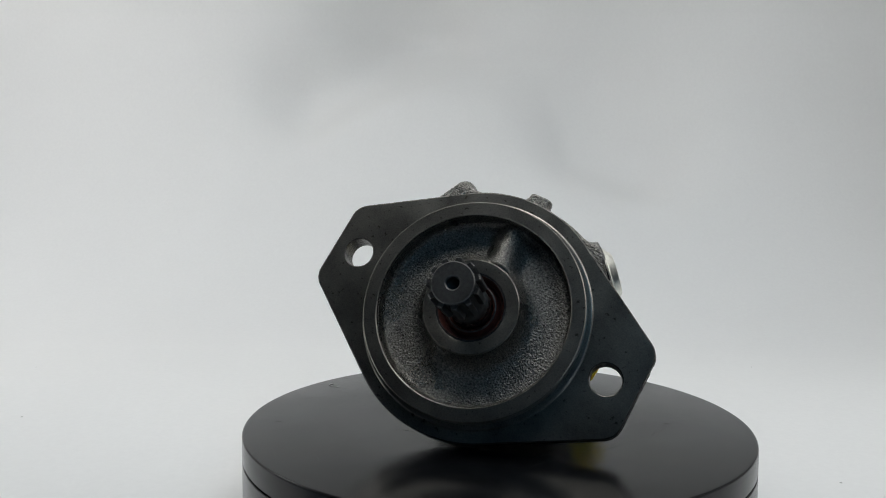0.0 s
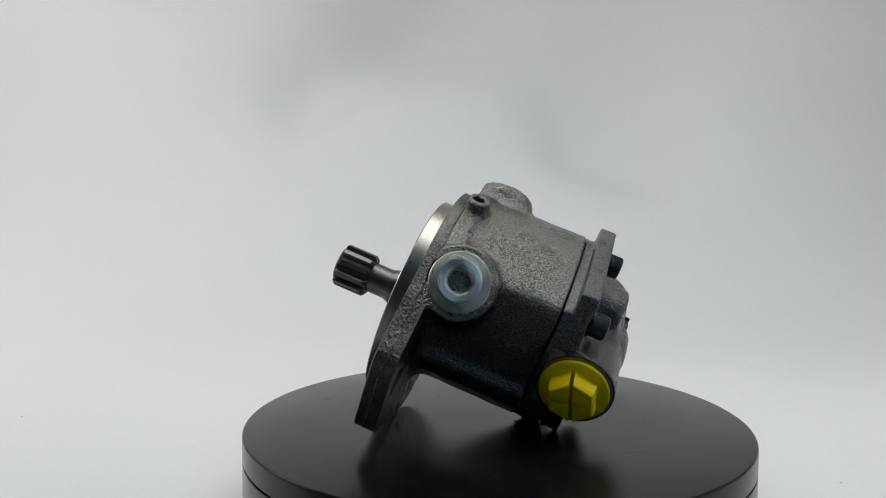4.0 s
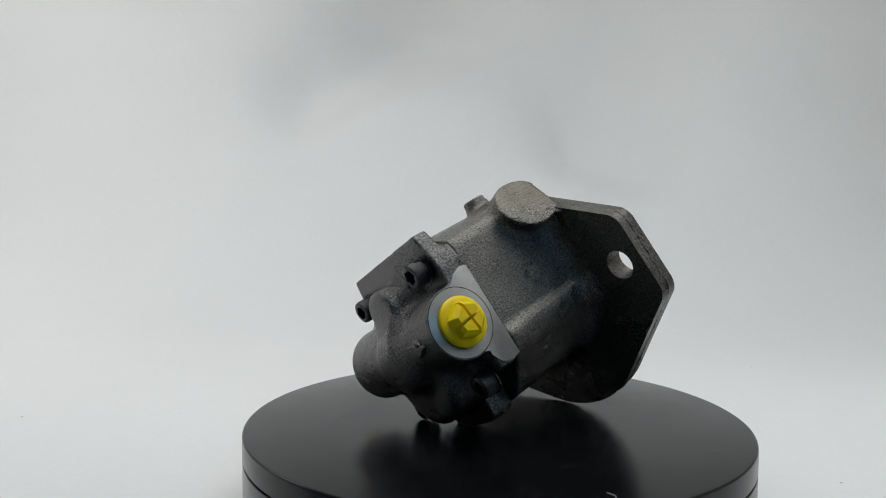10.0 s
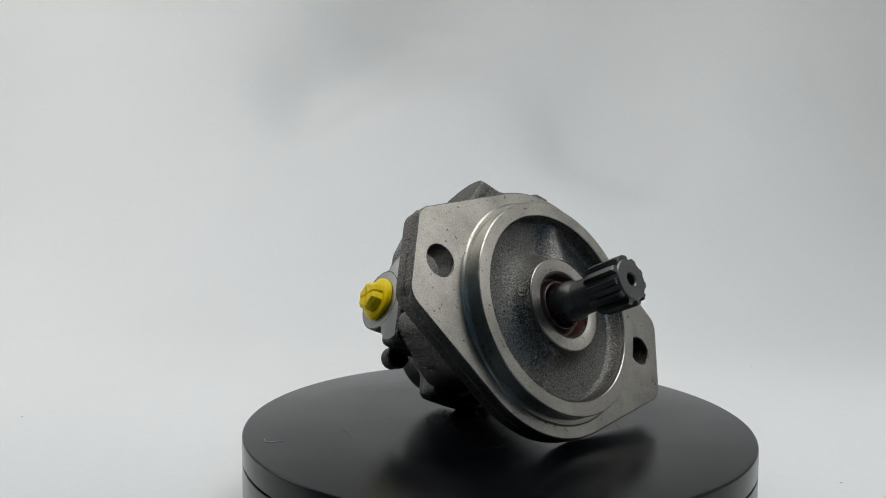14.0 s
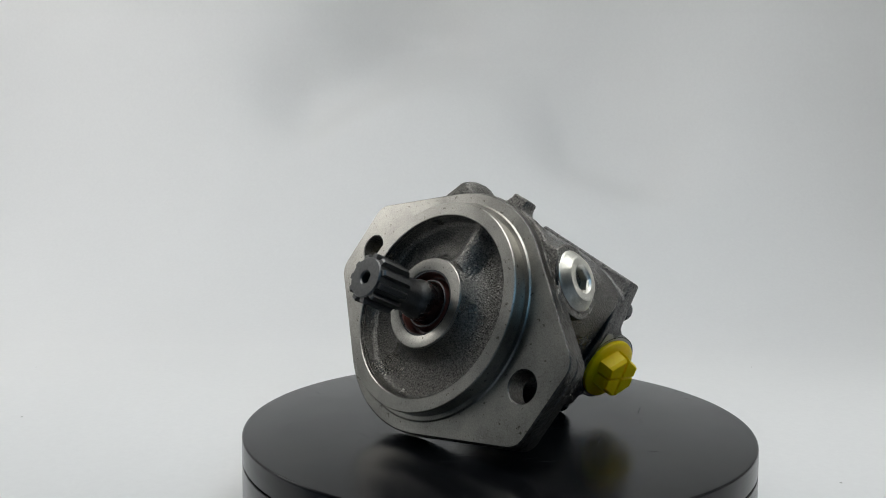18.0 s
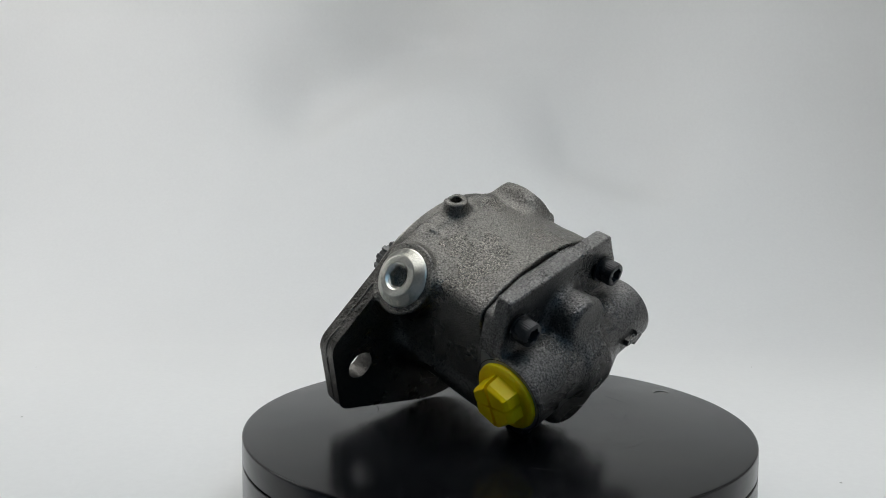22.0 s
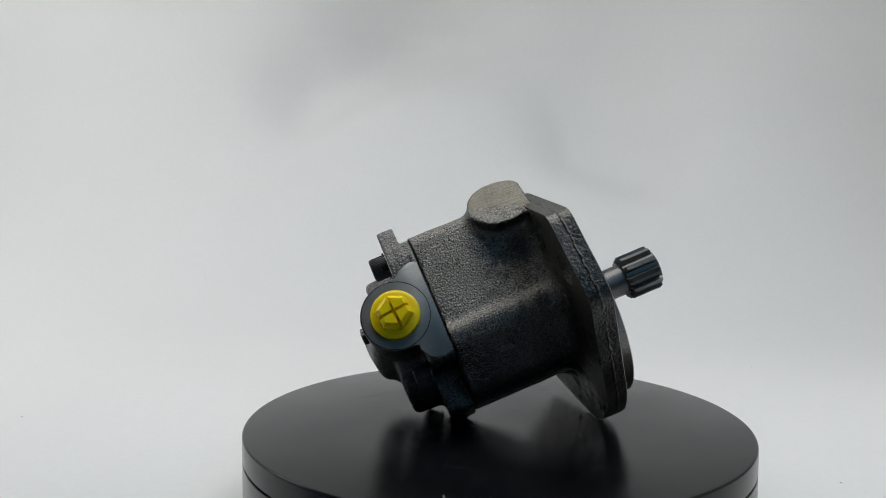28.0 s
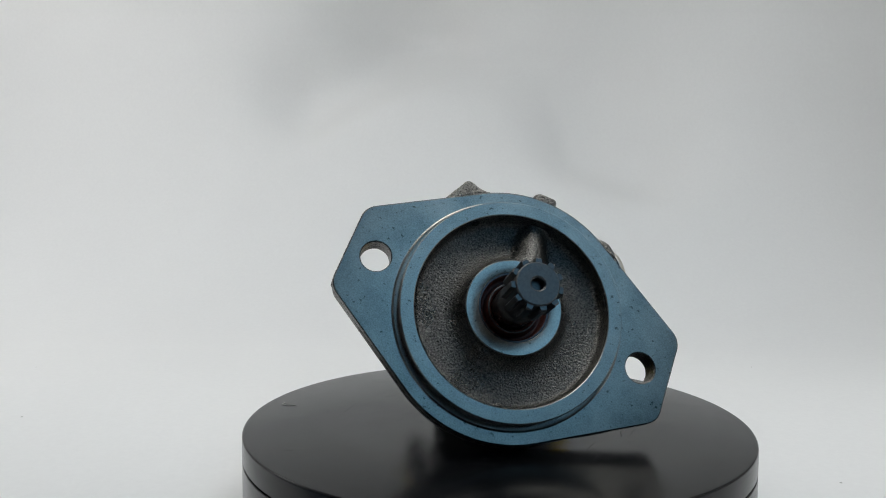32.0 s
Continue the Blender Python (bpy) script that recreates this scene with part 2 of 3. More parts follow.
def housing(p):
    u, v, w = p[..., 0], p[..., 1], p[..., 2]
    draft = (w + 28) * 0.012
    barrel = np.hypot(u, v + 21.3) - (68.75 - draft * 0.6)
    flank = np.abs(u) - (31.2 + draft)
    upper = smax(smax(barrel, flank, 3.5), -14 - v, 6)
    lower = smax(smax(np.abs(u) - (33.6 + draft), v - 2.5, 4), 0.72 * np.abs(u) - 0.69 * v - np.where(u > 0, 28.0, 26.6), 4)
    lower = smax(lower, np.where(u > 0, -24.0, -22.8) - v, 4)
    d = smin(smax(upper, -6 - v, 4), lower, 3)
    # fillet into the back of the flange
    plan = smax(smax(0.53 * np.abs(u) + 0.85 * np.abs(v) - 46.6, np.abs(u) - 63, 2), np.hypot(u * 0.72, v) - 46, 2)
    slab = smax(plan, np.abs(w + 4.1) - 2.1, 0.4)
    d = smin(smax(d, -50.6 - w, 0.3), slab, 8)
    # short bosses across: plugged at one end, blank and sawn off at the other
    tilt = radians(PLUG_TILT)
    along = (u - PLUG[0]) * math.cos(tilt) + (v - PLUG[1]) * math.sin(tilt)
    aside = -(u - PLUG[0]) * math.sin(tilt) + (v - PLUG[1]) * math.cos(tilt)
    boss = smax(np.hypot(aside, w - PLUG[2]) - 13.8, np.abs(along + 9.7) - 10.1, 0.6)
    d = smin(d, boss, 4)
    blank = (np.hypot((v - 38.8) / 10.6, (w + 13.4) / 12.5) - 1) * 11.0
    blank = smax(smax(blank, 0.707 * (u + v) - 13.4, 2.5), -0.9 * u + 0.436 * v - 49.4, 0.4)
    d = smin(d, blank, 3.5)
    nip = rod(p, 1, (-0.4, -6.5), 4.9, 38, 53.2, 1.2)
    d = smin(d, nip, 3)
    d = smax(d, -rod(p, 1, (-0.4, -6.5), 2.3, 46, 60, 0.2), 0.4)
    d = d + wobble(p, 0.06)
    # ragged flash at the foot of the nipple
    d = d + wobble(p * 2.3, 0.3) * np.exp(-((u + 2) ** 2 + (w + 7) ** 2) / 34) * ((v > 42) & (v < 50.5))
    # the ragged scar of a mould joint, running from the nipple towards the plug
    for (u0, w0), (u1, w1) in zip(SCAR, SCAR[1:]):
        f = np.clip(((u - u0) * (u1 - u0) + (w - w0) * (w1 - w0)) / ((u1 - u0) ** 2 + (w1 - w0) ** 2), 0, 1)
        far = np.hypot(u - u0 - f * (u1 - u0), w - w0 - f * (w1 - w0))
        d = d - 0.3 * np.exp(-(far / 0.8) ** 2) * np.clip((v - 42) / 2, 0, 1) * (v < 50)
    d = smax(d, 6.3 - np.hypot(np.abs(u) - 53.2, v), 0.3)
    d = smax(d, w + 3.0, 0.3)
    d = smax(d, -50.6 - w, 0.4)
    return smax(d, ground(p) + 0.1, 0.3)


def cover(p):
    u, v, w = p[..., 0], p[..., 1], p[..., 2]
    au = np.abs(u)
    plate = smax(smax(au - 33, v - 48.6, 0.8), -9 - v, 1)
    plate = smax(plate, np.where(u < 0, 0.945 * au + 0.325 * v - 42.0, 0.973 * u + 0.228 * v - 37.8), 0.8)
    plate = smax(plate, 0.47 * au - 0.88 * v - 21.7, 2)
    foot = smax(np.abs(u - 2) - 13.5, np.abs(v + 13) - 12.0, 4)
    plate = smin(plate, foot, 4)
    # a lower neck behind the joint, then the plate itself
    neck = smax(smax(plate, smax(np.hypot(u, v + 21.3) - 68.3, v - 45.9, 0.6), 1.0), np.abs(w + 54.0) - 3.3, 0.4)
    d = smin(neck, smax(plate, np.abs(w + 58.0) - 3.3, 0.8), 1.2)
    for side, r, end in ((-1, 13.3, 33.0), (1, 14.6, 33.2)):
        port = rod(p, 0, (13.6, -66.0), r, -end if side < 0 else -4, 4 if side < 0 else end, 0.7)
        d = smin(d, port, 4)
    # an arched boss over the tube, a swelling across its middle and the dome below
    arch = smax(np.hypot(u + 0.8, np.maximum(v - 29.5, 0)) - 10.0, 14 - v, 2)
    d = smin(d, smax(arch, np.abs(w + 62.5) - 11.3, 3.2), 4.0)
    d = smin(d, rod(p, 2, (-0.8, 9.0), 10.5, -80.6, -52, 6), 5.0)
    d = smin(d, rod(p, 2, (1.3, 0.4), 18.1, -73.8, -52, 4), 3.5)
    for su in (-1, 1):
        for sv in (36.3, -10.0):
            d = smax(d, -rod(p, 2, (su * 23.4, sv), 6.4, -90, -61.0, 0.5), 1.0)
    d = smax(d, np.where(u < 0, -u - 32.9, u - 32.9), 0.3)
    # cast dimple beside the larger port
    d = smax(d, 2.4 - np.linalg.norm(p - np.array([33.8, 24.5, -70.5]), axis=-1), 0.5)
    d = d + np.where(np.abs(u) < 31.5, wobble(p, 0.05), 0)
    d = smax(d, w + 50.95, 0.4)
    return smax(d, ground(p) + 0.1, 0.3)


# ---- the pump ----
pump = tagged(new("gear_pump"), "dark cast-iron hydraulic gear pump lying tilted on the black turntable", "gear pump")
body = skin("housing", housing, (-66, -48, -53), (66, 57, -1), 0.75, CAST)
body.materials.append(SAWN)
for f in body.polygons:
    c = f.center / MM
    if abs(0.9 * f.normal.x - 0.436 * f.normal.y) > 0.94 and c.x < -29 and c.y > 34.5 - 0.42 * (c.z + 10) and c.z > -27:
        f.material_index = 1
# the flat spot face under the plug
body.materials.append(STEEL)
axis = Vector((math.cos(radians(PLUG_TILT)), math.sin(radians(PLUG_TILT)), 0))
for f in body.polygons:
    c = f.center / MM - Vector(PLUG)
    if f.normal.dot(axis) > 0.96 and abs(c.dot(axis)) < 0.9 and c.length < 16:
        f.material_index = 2
part("housing", body, pump, "rough grey cast-iron pump housing")
lid = skin("end_cover", cover, (-38, -34, -84), (38, 54, -49), 0.75, CAST_DARK)
part("end_cover", lid, pump, "dark cast-iron end cover with machined port faces")
seam = [(x, y) for x, y in [(30.2 * math.cos(a), 12 + 33 * math.sin(a)) for a in [2 * math.pi * k / 64 for k in range(64)]]]
part("gasket", prism("gasket", [(seam, -51.1), (seam, -50.3)], GRIT), pump, "thin dark gasket between housing and cover")


def hull(circles, n=48):
    pts = [q for r, x, y in circles for q in circle(r, n, x, y)]
    pts = sorted(set((round(a, 5), round(b, 5)) for a, b in pts))

    def half(ps):
        out = []
        for q in ps:
            while len(out) > 1 and (out[-1][0] - out[-2][0]) * (q[1] - out[-2][1]) - (out[-1][1] - out[-2][1]) * (q[0] - out[-2][0]) <= 0:
                out.pop()
            out.append(q)
        return out[:-1]
    return half(pts) + half(pts[::-1])


def flange_mesh():
    """The two-bolt flange: a plate with rounded ears, two through holes and an open middle."""
    outer = hull([(48.0, 0, 0)] + [(7.3, cx, sy * 12.3) for cx in (-57.0, 57.8) for sy in (-1, 1)], 128)
    inset = [(x * (1 - 0.5 / math.hypot(x, y)), y * (1 - 0.5 / math.hypot(x, y))) for x, y in outer]
    bm = bmesh.new()
    holes = [circle(5.7, 40, sx * 53.2, 0) for sx in (-1, 1)] + [circle(37.5, 96)]
    wide = [circle(6.1, 40, sx * 53.2, 0) for sx in (-1, 1)] + [circle(37.5, 96)]
    rings = {}
    for z, out, ins in ((2.0, inset, wide), (1.6, outer, holes), (-6.3, outer, holes)):
        rings[z] = [[bm.verts.new((x * MM, y * MM, z * MM)) for x, y in loop] for loop in (out, *ins)]
    for a, b in ((2.0, 1.6), (1.6, -6.3)):
        for la, lb in zip(rings[a], rings[b]):
            for k in range(len(la)):
                bm.faces.new((la[k], la[(k + 1) % len(la)], lb[(k + 1) % len(lb)], lb[k]))
    for z in (2.0, -6.3):
        edges = []
        for loop in rings[z]:
            for k in range(len(loop)):
                e = bm.edges.get((loop[k], loop[(k + 1) % len(loop)])) or bm.edges.new((loop[k], loop[(k + 1) % len(loop)]))
                edges.append(e)
        bmesh.ops.triangle_fill(bm, use_beauty=True, use_dissolve=False, edges=edges)
    for q in bm.verts:
        low = float(ground(np.array(q.co) / MM)) + 0.05
        if low > 0:
            q.co += Vector(PUMP[2][:3]) * low * MM
    me = bpy.data.meshes.new("mounting_flange")
    bmesh.ops.recalc_face_normals(bm, faces=bm.faces)
    bm.to_mesh(me)
    bm.free()
    me.materials.append(MACHINED)
    me.materials.append(CAST)
    me.materials.append(CAST_EDGE)
    for f in me.polygons:
        f.material_index = 0 if f.normal.z > 0.9 else 1 if f.normal.z < -0.5 else 2
    me.shade_smooth()
    return sharp(me, 30)


flange = part("mounting_flange", flange_mesh(), pump, "machined two-bolt mounting flange with cast edges")


def flash_mesh():
    """A ragged ridge left by the mould's joint, running round the edge of the flange."""
    outer = hull([(48.0, 0, 0)] + [(7.3, cx, sy * 12.3) for cx in (-57.0, 57.8) for sy in (-1, 1)], 128)
    path = []
    for a, b in zip(outer, outer[1:] + outer[:1]):
        n = max(1, int(math.hypot(b[0] - a[0], b[1] - a[1]) / 0.6))
        path += [(a[0] + (b[0] - a[0]) * k / n, a[1] + (b[1] - a[1]) * k / n) for k in range(n)]
    verts, faces = [], []
    for x, y in path:
        r = math.hypot(x, y)
        rough = noise.noise(Vector((x * 0.62, y * 0.62, 1.0)))
        h = max(0.0, 0.22 + 0.35 * rough + 0.3 * noise.noise(Vector((x * 0.12, y * 0.12, 7.0))))
        if float(ground(np.array((x, y, -2.2)))) > -1.2:
            h = 0.0
        z = -2.2 + 0.4 * noise.noise(Vector((x * 0.35, y * 0.35, 4.0)))
        for q, dz in ((-0.1, -0.75), (h, -0.15), (h * 0.9, 0.15), (-0.1, 0.7)):
            verts.append((x * (1 + q / r), y * (1 + q / r), z + dz))
    n = len(path)
    for k in range(n):
        m = (k + 1) % n
        faces += [(4 * k + i, 4 * m + i, 4 * m + i + 1, 4 * k + i + 1) for i in range(3)]
    return mesh_object("casting_flash", verts, faces, CAST_EDGE, False)


part("casting_flash", flash_mesh(), flange, "ragged casting ridge on the flange edge")
part("pilot_ring", lathe("pilot_ring", [(43.6, 1.95), (43.1, 2.25), (42.9, 2.6), (42.7, 2.65), (41.3, 2.6), (41.28, 2.8),
     (41.28, 8.1), (40.9, 8.5), (36.3, 8.5), (36.0, 8.2), (35.8, 6.5)], MACHINED, 160), pump, "bright machined pilot ring")


def recess_mesh():
    """The rough cast dish between pilot ring and hub, with one rounded rib."""
    prof = [(35.9, 8.2), (35.7, 4), (35.2, 2), (34, 0.9), (31, 0.5), (27, 0.5), (24, 0.8), (22, 1.6), (20.3, 3.2), (19, 5.4), (18.2, 7.6), (17.7, 8.9), (17.5, 9.9)]
    n, verts, faces = 180, [], []
    rs = [q[0] for q in prof][::-1]
    for i in range(45):
        r = 35.9 + (17.5 - 35.9) * (i / 44) ** 1.25
        z = float(np.interp(r, rs, [q[1] for q in prof][::-1]))
        for k in range(n):
            a = 2 * math.pi * k / n
            u, v = r * math.cos(a), r * math.sin(a)
            rib = 8.4 - 0.15 * (u - 1.6 + 0.2 * (v - 18)) ** 2 - 0.22 * max(0.0, r - 19) if v > 0 else -30.0
            lug = 2.2 * math.exp(-((u + 4) / 4) ** 2 - ((v + 21) / 4) ** 2)
            h = min(1.0, max(0.0, 0.5 + 0.5 * (rib - z - lug) / 4.0))
            zz = (z + lug) * (1 - h) + rib * h + 4.0 * h * (1 - h) if 18.6 < r < 35.5 else z
            zz = min(zz, 8.4) if r > 18.6 else zz
            zz += 0.08 * noise.noise(Vector((u * 0.55, v * 0.55, 3.0))) if 0 < i < 43 else 0
            verts.append((u, v, zz))
    for i in range(44):
        for k in range(n):
            faces.append((i * n + k, i * n + (k + 1) % n, (i + 1) * n + (k + 1) % n, (i + 1) * n + k))
    return mesh_object("front_recess", verts, faces, CAST)


part("front_recess", recess_mesh(), pump, "rough cast dish with a rounded rib")
part("hub_ring", lathe("hub_ring", [(17.8, 8.3), (17.8, 9.5), (17.5, 9.8), (13.5, 9.8), (13.0, 9.6), (13.0, 2.0), (0, 2.0)], MACHINED, 96), pump, "machined hub face")
seal = part("shaft_seal", lathe("shaft_seal", [(12.95, 8.0), (12.6, 8.5), (12.1, 8.3), (11.8, 6.4), (11.2, 5.4), (10.4, 5.2), (9.8, 6.4), (9.5, 7.8), (9.0, 8.3),
            (8.5, 8.0), (7.9, 7.0), (7.65, 6.4), (7.6, 4.0)], RUBBER, 96), pump, "brown rubber shaft seal")
part("seal_spring", lathe("seal_spring", [(9.0 + 0.35 * math.cos(a), 8.2 + 0.35 * math.sin(a)) for a in [2 * math.pi * k / 12 for k in range(13)]], STEEL, 96), seal, "thin steel garter spring")
part("snap_ring", lathe("snap_ring", [(12.98, 8.9), (12.98, 9.4), (12.3, 9.4), (12.3, 8.9), (12.98, 8.9)], OXIDE, 96), pump, "black snap ring")

shaft = part("drive_shaft", lathe("drive_shaft", [(0, 37.0), (2.2, 37.0), (2.2, 40.0), (2.7, 40.5), (7.0, 40.5), (7.4, 40.0), (7.3, 26.2), (6.4, 25.6), (6.4, 18.0), (6.6, 17.5), (7.0, 16.4), (7.5, 14.9), (7.5, 2.2)], STEEL, 72), pump, "dark steel splined drive shaft")


part("shaft_journal", lathe("shaft_journal", [(7.55, 3.0), (7.6, 3.2), (7.6, 14.0), (7.45, 15.0), (7.05, 16.2), (6.7, 17.2)], POLISHED, 72), shaft, "polished seal journal of the shaft")


def tooth_mesh():
    a = radians(360 / 11)
    low, high = 0.29 * a, 0.17 * a
    sec = lambda r, h: (r * math.cos(h), r * math.sin(h))
    base = [sec(7.2, -low), sec(8.5, -low * 0.82), sec(9.2, -high), sec(9.2, high), sec(8.5, low * 0.82), sec(7.2, low)]
    small = [sec(7.0, -low), sec(7.5, -low * 0.9), sec(7.9, -high), sec(7.9, high), sec(7.5, low * 0.9), sec(7.0, low)]
    return prism("spline_tooth", [(small, 25.7), (base, 27.0), (base, 39.2), ([(x * 0.95, y * 0.95) for x, y in base], 39.8)], STEEL)


tooth = tooth_mesh()
for k in range(11):
    part("spline_tooth", tooth, shaft, m=pose(0, 0, 0, 0, 0, 360 / 11 * k + 8))


def socket_bolt(parent, u, v):
    """A cap screw seen from its head, with knurled side and six-lobed socket."""
    n, R = 72, 4.6
    verts, faces = [], []
    prof = [(1.0, -61.5), (1.0, -62.9), (1.0, -67.2), (0.94, -67.9), (0.82, -68.2)]
    for q, z in prof:
        for k in range(n):
            r = R * q * (1 - (0.05 if k % 2 and -67.5 < z < -62 else 0))
            verts.append((r * math.cos(2 * math.pi * k / n), r * math.sin(2 * math.pi * k / n), z))
    hexr = lambda k: 2.55 * (1 + 0.11 * math.cos(12 * math.pi * k / n))
    for z, s in ((-68.2, 1.08), (-67.8, 1.0), (-64.0, 1.0)):
        for k in range(n):
            r = hexr(k) * s
            verts.append((r * math.cos(2 * math.pi * k / n), r * math.sin(2 * math.pi * k / n), z))
    for i in range(7):
        for k in range(n):
            faces.append((i * n + k, i * n + (k + 1) % n, (i + 1) * n + (k + 1) % n, (i + 1) * n + k))
    faces.append(tuple(range(7 * n, 8 * n)))
    return part("socket_head_bolt", sharp(mesh_object("socket_head_bolt", verts, faces, OXIDE), 32), parent, "black socket-head cap screw", pose(u * MM, v * MM, 0, 0, 0, 13 * u))


for su in (-23.4, 23.4):
    for sv in (36.3, -10.0):
        bolt = socket_bolt(pump, su, sv)
        part("washer", lathe("washer", [(5.2, -61.6), (5.3, -61.9), (5.3, -62.3), (4.6, -62.4)], OXIDE, 48), bolt)

# zinc plug on the cross boss, its axis along the ears
cone = [(10.9 - 3.0 * k / 24, 1.2 + 2.7 * k / 24 + (0.11 if k % 2 else 0)) for k in range(25)]
face = [(7.6 - 2.0 * k / 8, 4.0 + (0.05 if k % 2 else 0)) for k in range(9)]
plug = part("hex_socket_plug", lathe("hex_socket_plug", [(10.9, -0.5), (11.2, 0.1), (11.2, 0.9)] + cone + face + [(5.3, 4.0), (4.6, 3.3), (4.2, 3.2)], ZINC, 96, 20), pump,
            "bright zinc-plated hexagon socket plug", pose(PLUG[0] * MM, PLUG[1] * MM, PLUG[2] * MM, 0, 0, PLUG_TILT) @ pose(0, 0, 0, 0, 90, 0))


def socket_mesh():
    hexa = circle(4.3, 6, phase=0.3)
    rim = circle(4.75, 6, phase=0.3)
    verts = [(x, y, 3.45) for x, y in rim] + [(x, y, 2.9) for x, y in hexa] + [(x, y, -0.6) for x, y in hexa] + [(0, 0, -1.6)]
    faces = [(i * 6 + k, i * 6 + (k + 1) % 6, (i + 1) * 6 + (k + 1) % 6, (i + 1) * 6 + k) for i in range(2) for k in range(6)]
    faces += [(12 + k, 12 + (k + 1) % 6, 18) for k in range(6)]
    return sharp(mesh_object("hex_socket", verts, faces, ZINC, False))


part("hex_socket", socket_mesh(), plug)
part("plug_washer", lathe("plug_washer", [(12.0, -0.2), (12.0, 0.25), (11.0, 0.3)], OXIDE, 96), plug)


def pad_mesh(r, low, high, joint):
    """The flat machined face round a port, with a wing up and down along the joint; x runs along the shaft, y up."""
    arc = [(-66.0 + r * math.cos(radians(a)), 13.6 + r * math.sin(radians(a))) for a in range(76, 286, 7)]
    pts = [(joint, low + 0.4), (joint, high - 1.0), (joint - 0.8, high - 0.4), (joint - 3.3, high), (-58.3, high - 1.3), (-61.2, 13.6 + r * 1.02)] + arc
    pts += [(-61.8, 13.6 - r * 1.05), (-62.0, low + 5.2), (-59.6, low + 1.3), (-57.4, low + 0.1), (joint - 3.7, low - 0.3), (joint - 1.2, low + 0.3)]
    return prism("port_pad", [(pts, -1.0), (pts, 0.10), ([(-62 + (x + 62) * 0.99, 12 + (y - 12) * 0.99) for x, y in pts], 0.22)], PORT_FACE)


# local x of a pad is the pump's z, local y the pump's y, and it faces outwards along the pump's x
facing = Matrix(((0, 0, 1, 0), (0, 1, 0, 0), (1, 0, 0, 0), (0, 0, 0, 1)))


def port_pad(side, r, x, low, high, joint):
    m = Matrix.Translation((side * x * MM, 0, 0)) @ Matrix.Diagonal((side, 1, 1, 1)) @ facing
    me = pad_mesh(r, low, high, joint)
    me.materials.append(CAST_DARK)
    for f in me.polygons:
        f.material_index = 0 if f.normal.z > 0.9 else 1
    me.transform(m)
    if m.determinant() < 0:
        me.flip_normals()
    pad = part("port_pad", me, pump, "flat machined face round a port")
    # no groove is cut: a thin dark ring on the face paints its shade
    ring = lathe("groove_shade_ring", [(r - 0.5, 0.2), (r - 0.5, 0.26), (r - 0.2, 0.26), (r - 0.2, 0.2)], OXIDE, 96)
    part("groove_shade_ring", ring, pad, m=pose(side * x * MM, 13.6 * MM, -66.0 * MM, 0, 90 * side, 0))


port_pad(-1, 13.2, 33.0, -7.1, 30.8, -51.2)
port_pad(1, 14.5, 33.0, 1.5, 27.0, -53.0)


def port_cap(side, R, head, tall, x, gaps, steep, spin, turn):
    """A yellow push-in cap: a round flange and a six-sided head split by a cross slot."""
    cap = part("port_cap", lathe("port_cap", [(R - 1.4, -1.0), (R - 0.2, -0.4), (R, 0.4), (R - 0.2, 1.3), (R - 0.7, 1.7), (head + 0.6, 2.0), (head * 0.5, 2.1), (0, 2.1)], YELLOW, 96), pump,
               "yellow plastic port cap", pose(side * x * MM, 13.6 * MM, -66.0 * MM, 0, 90 * side, 0) @ pose(0, 0, 0, 0, 0, turn))

    def clip(poly, axis, s):
        out, gap = [], gaps[axis]
        for a, b in zip(poly, poly[1:] + poly[:1]):
            da, db = a[axis] * s - gap, b[axis] * s - gap
            if da >= 0:
                out.append(a)
            if da * db < 0:
                t = da / (da - db)
                out.append((a[0] + (b[0] - a[0]) * t, a[1] + (b[1] - a[1]) * t))
        return out

    for qx in (-1, 1):
        for qy in (-1, 1):
            level = lambda k: clip(clip(circle(head * k, 6, phase=radians(spin)), 0, qx), 1, qy)
            part("cap_lug", prism("cap_lug", [(level(1.0), 1.6), (level(0.95), tall - 1.5), (level(steep + 0.04), tall - 0.3), (level(steep), tall)], YELLOW, 20), cap)
    return cap


port_cap(1, 12.9, 9.8, 8.5, 33.3, (0.75, 0.55), 0.84, 30, 20)
port_cap(-1, 9.3, 7.1, 6.6, 33.9, (0.55, 0.55), 0.74, 30, 6)


def arrow_mesh():
    pts = [(-4.8, -1.3), (0.6, -1.5), (0.8, -3.2), (5.0, 0), (0.8, 3.2), (0.6, 1.5), (-4.8, 1.4)]
    return prism("cast_arrow", [(pts, -1.4), (pts, 1.5), ([(x * 0.92, y * 0.86) for x, y in pts], 1.9)], CAST_DARK)


part("cast_arrow", arrow_mesh(), pump, "raised cast flow arrow", Matrix.Translation((-21.8 * MM, 13.7 * MM, -79.1 * MM)) @ pose(0, 0, 0, 0, 0, 7) @ pose(0, 0, 0, 0, 180, 0))

# ---- the turntable ----
turntable = tagged(new("turntable"), "round black plastic turntable, slightly dusty", "turntable")
turntable.location = (0, 0, 0)
R = 101.0
platter = part("platter", lathe("platter", [(0, 0), (60, 0), (R - 0.9, 0), (R - 0.5, -0.06), (R - 0.24, -0.2), (R - 0.07, -0.45), (R, -0.85), (R, -8.7), (R - 0.4, -9.1), (R - 6, -9.1), (0, -9.1)], PLATTER, 256), turntable, "black satin platter")
base = part("base", lathe("base", [(0, -9.7), (R - 3, -9.7), (R - 0.3, -9.7), (R, -10.0), (R, -36), (R - 1, -38), (0, -38)], PLATTER, 256), turntable, "black round base")


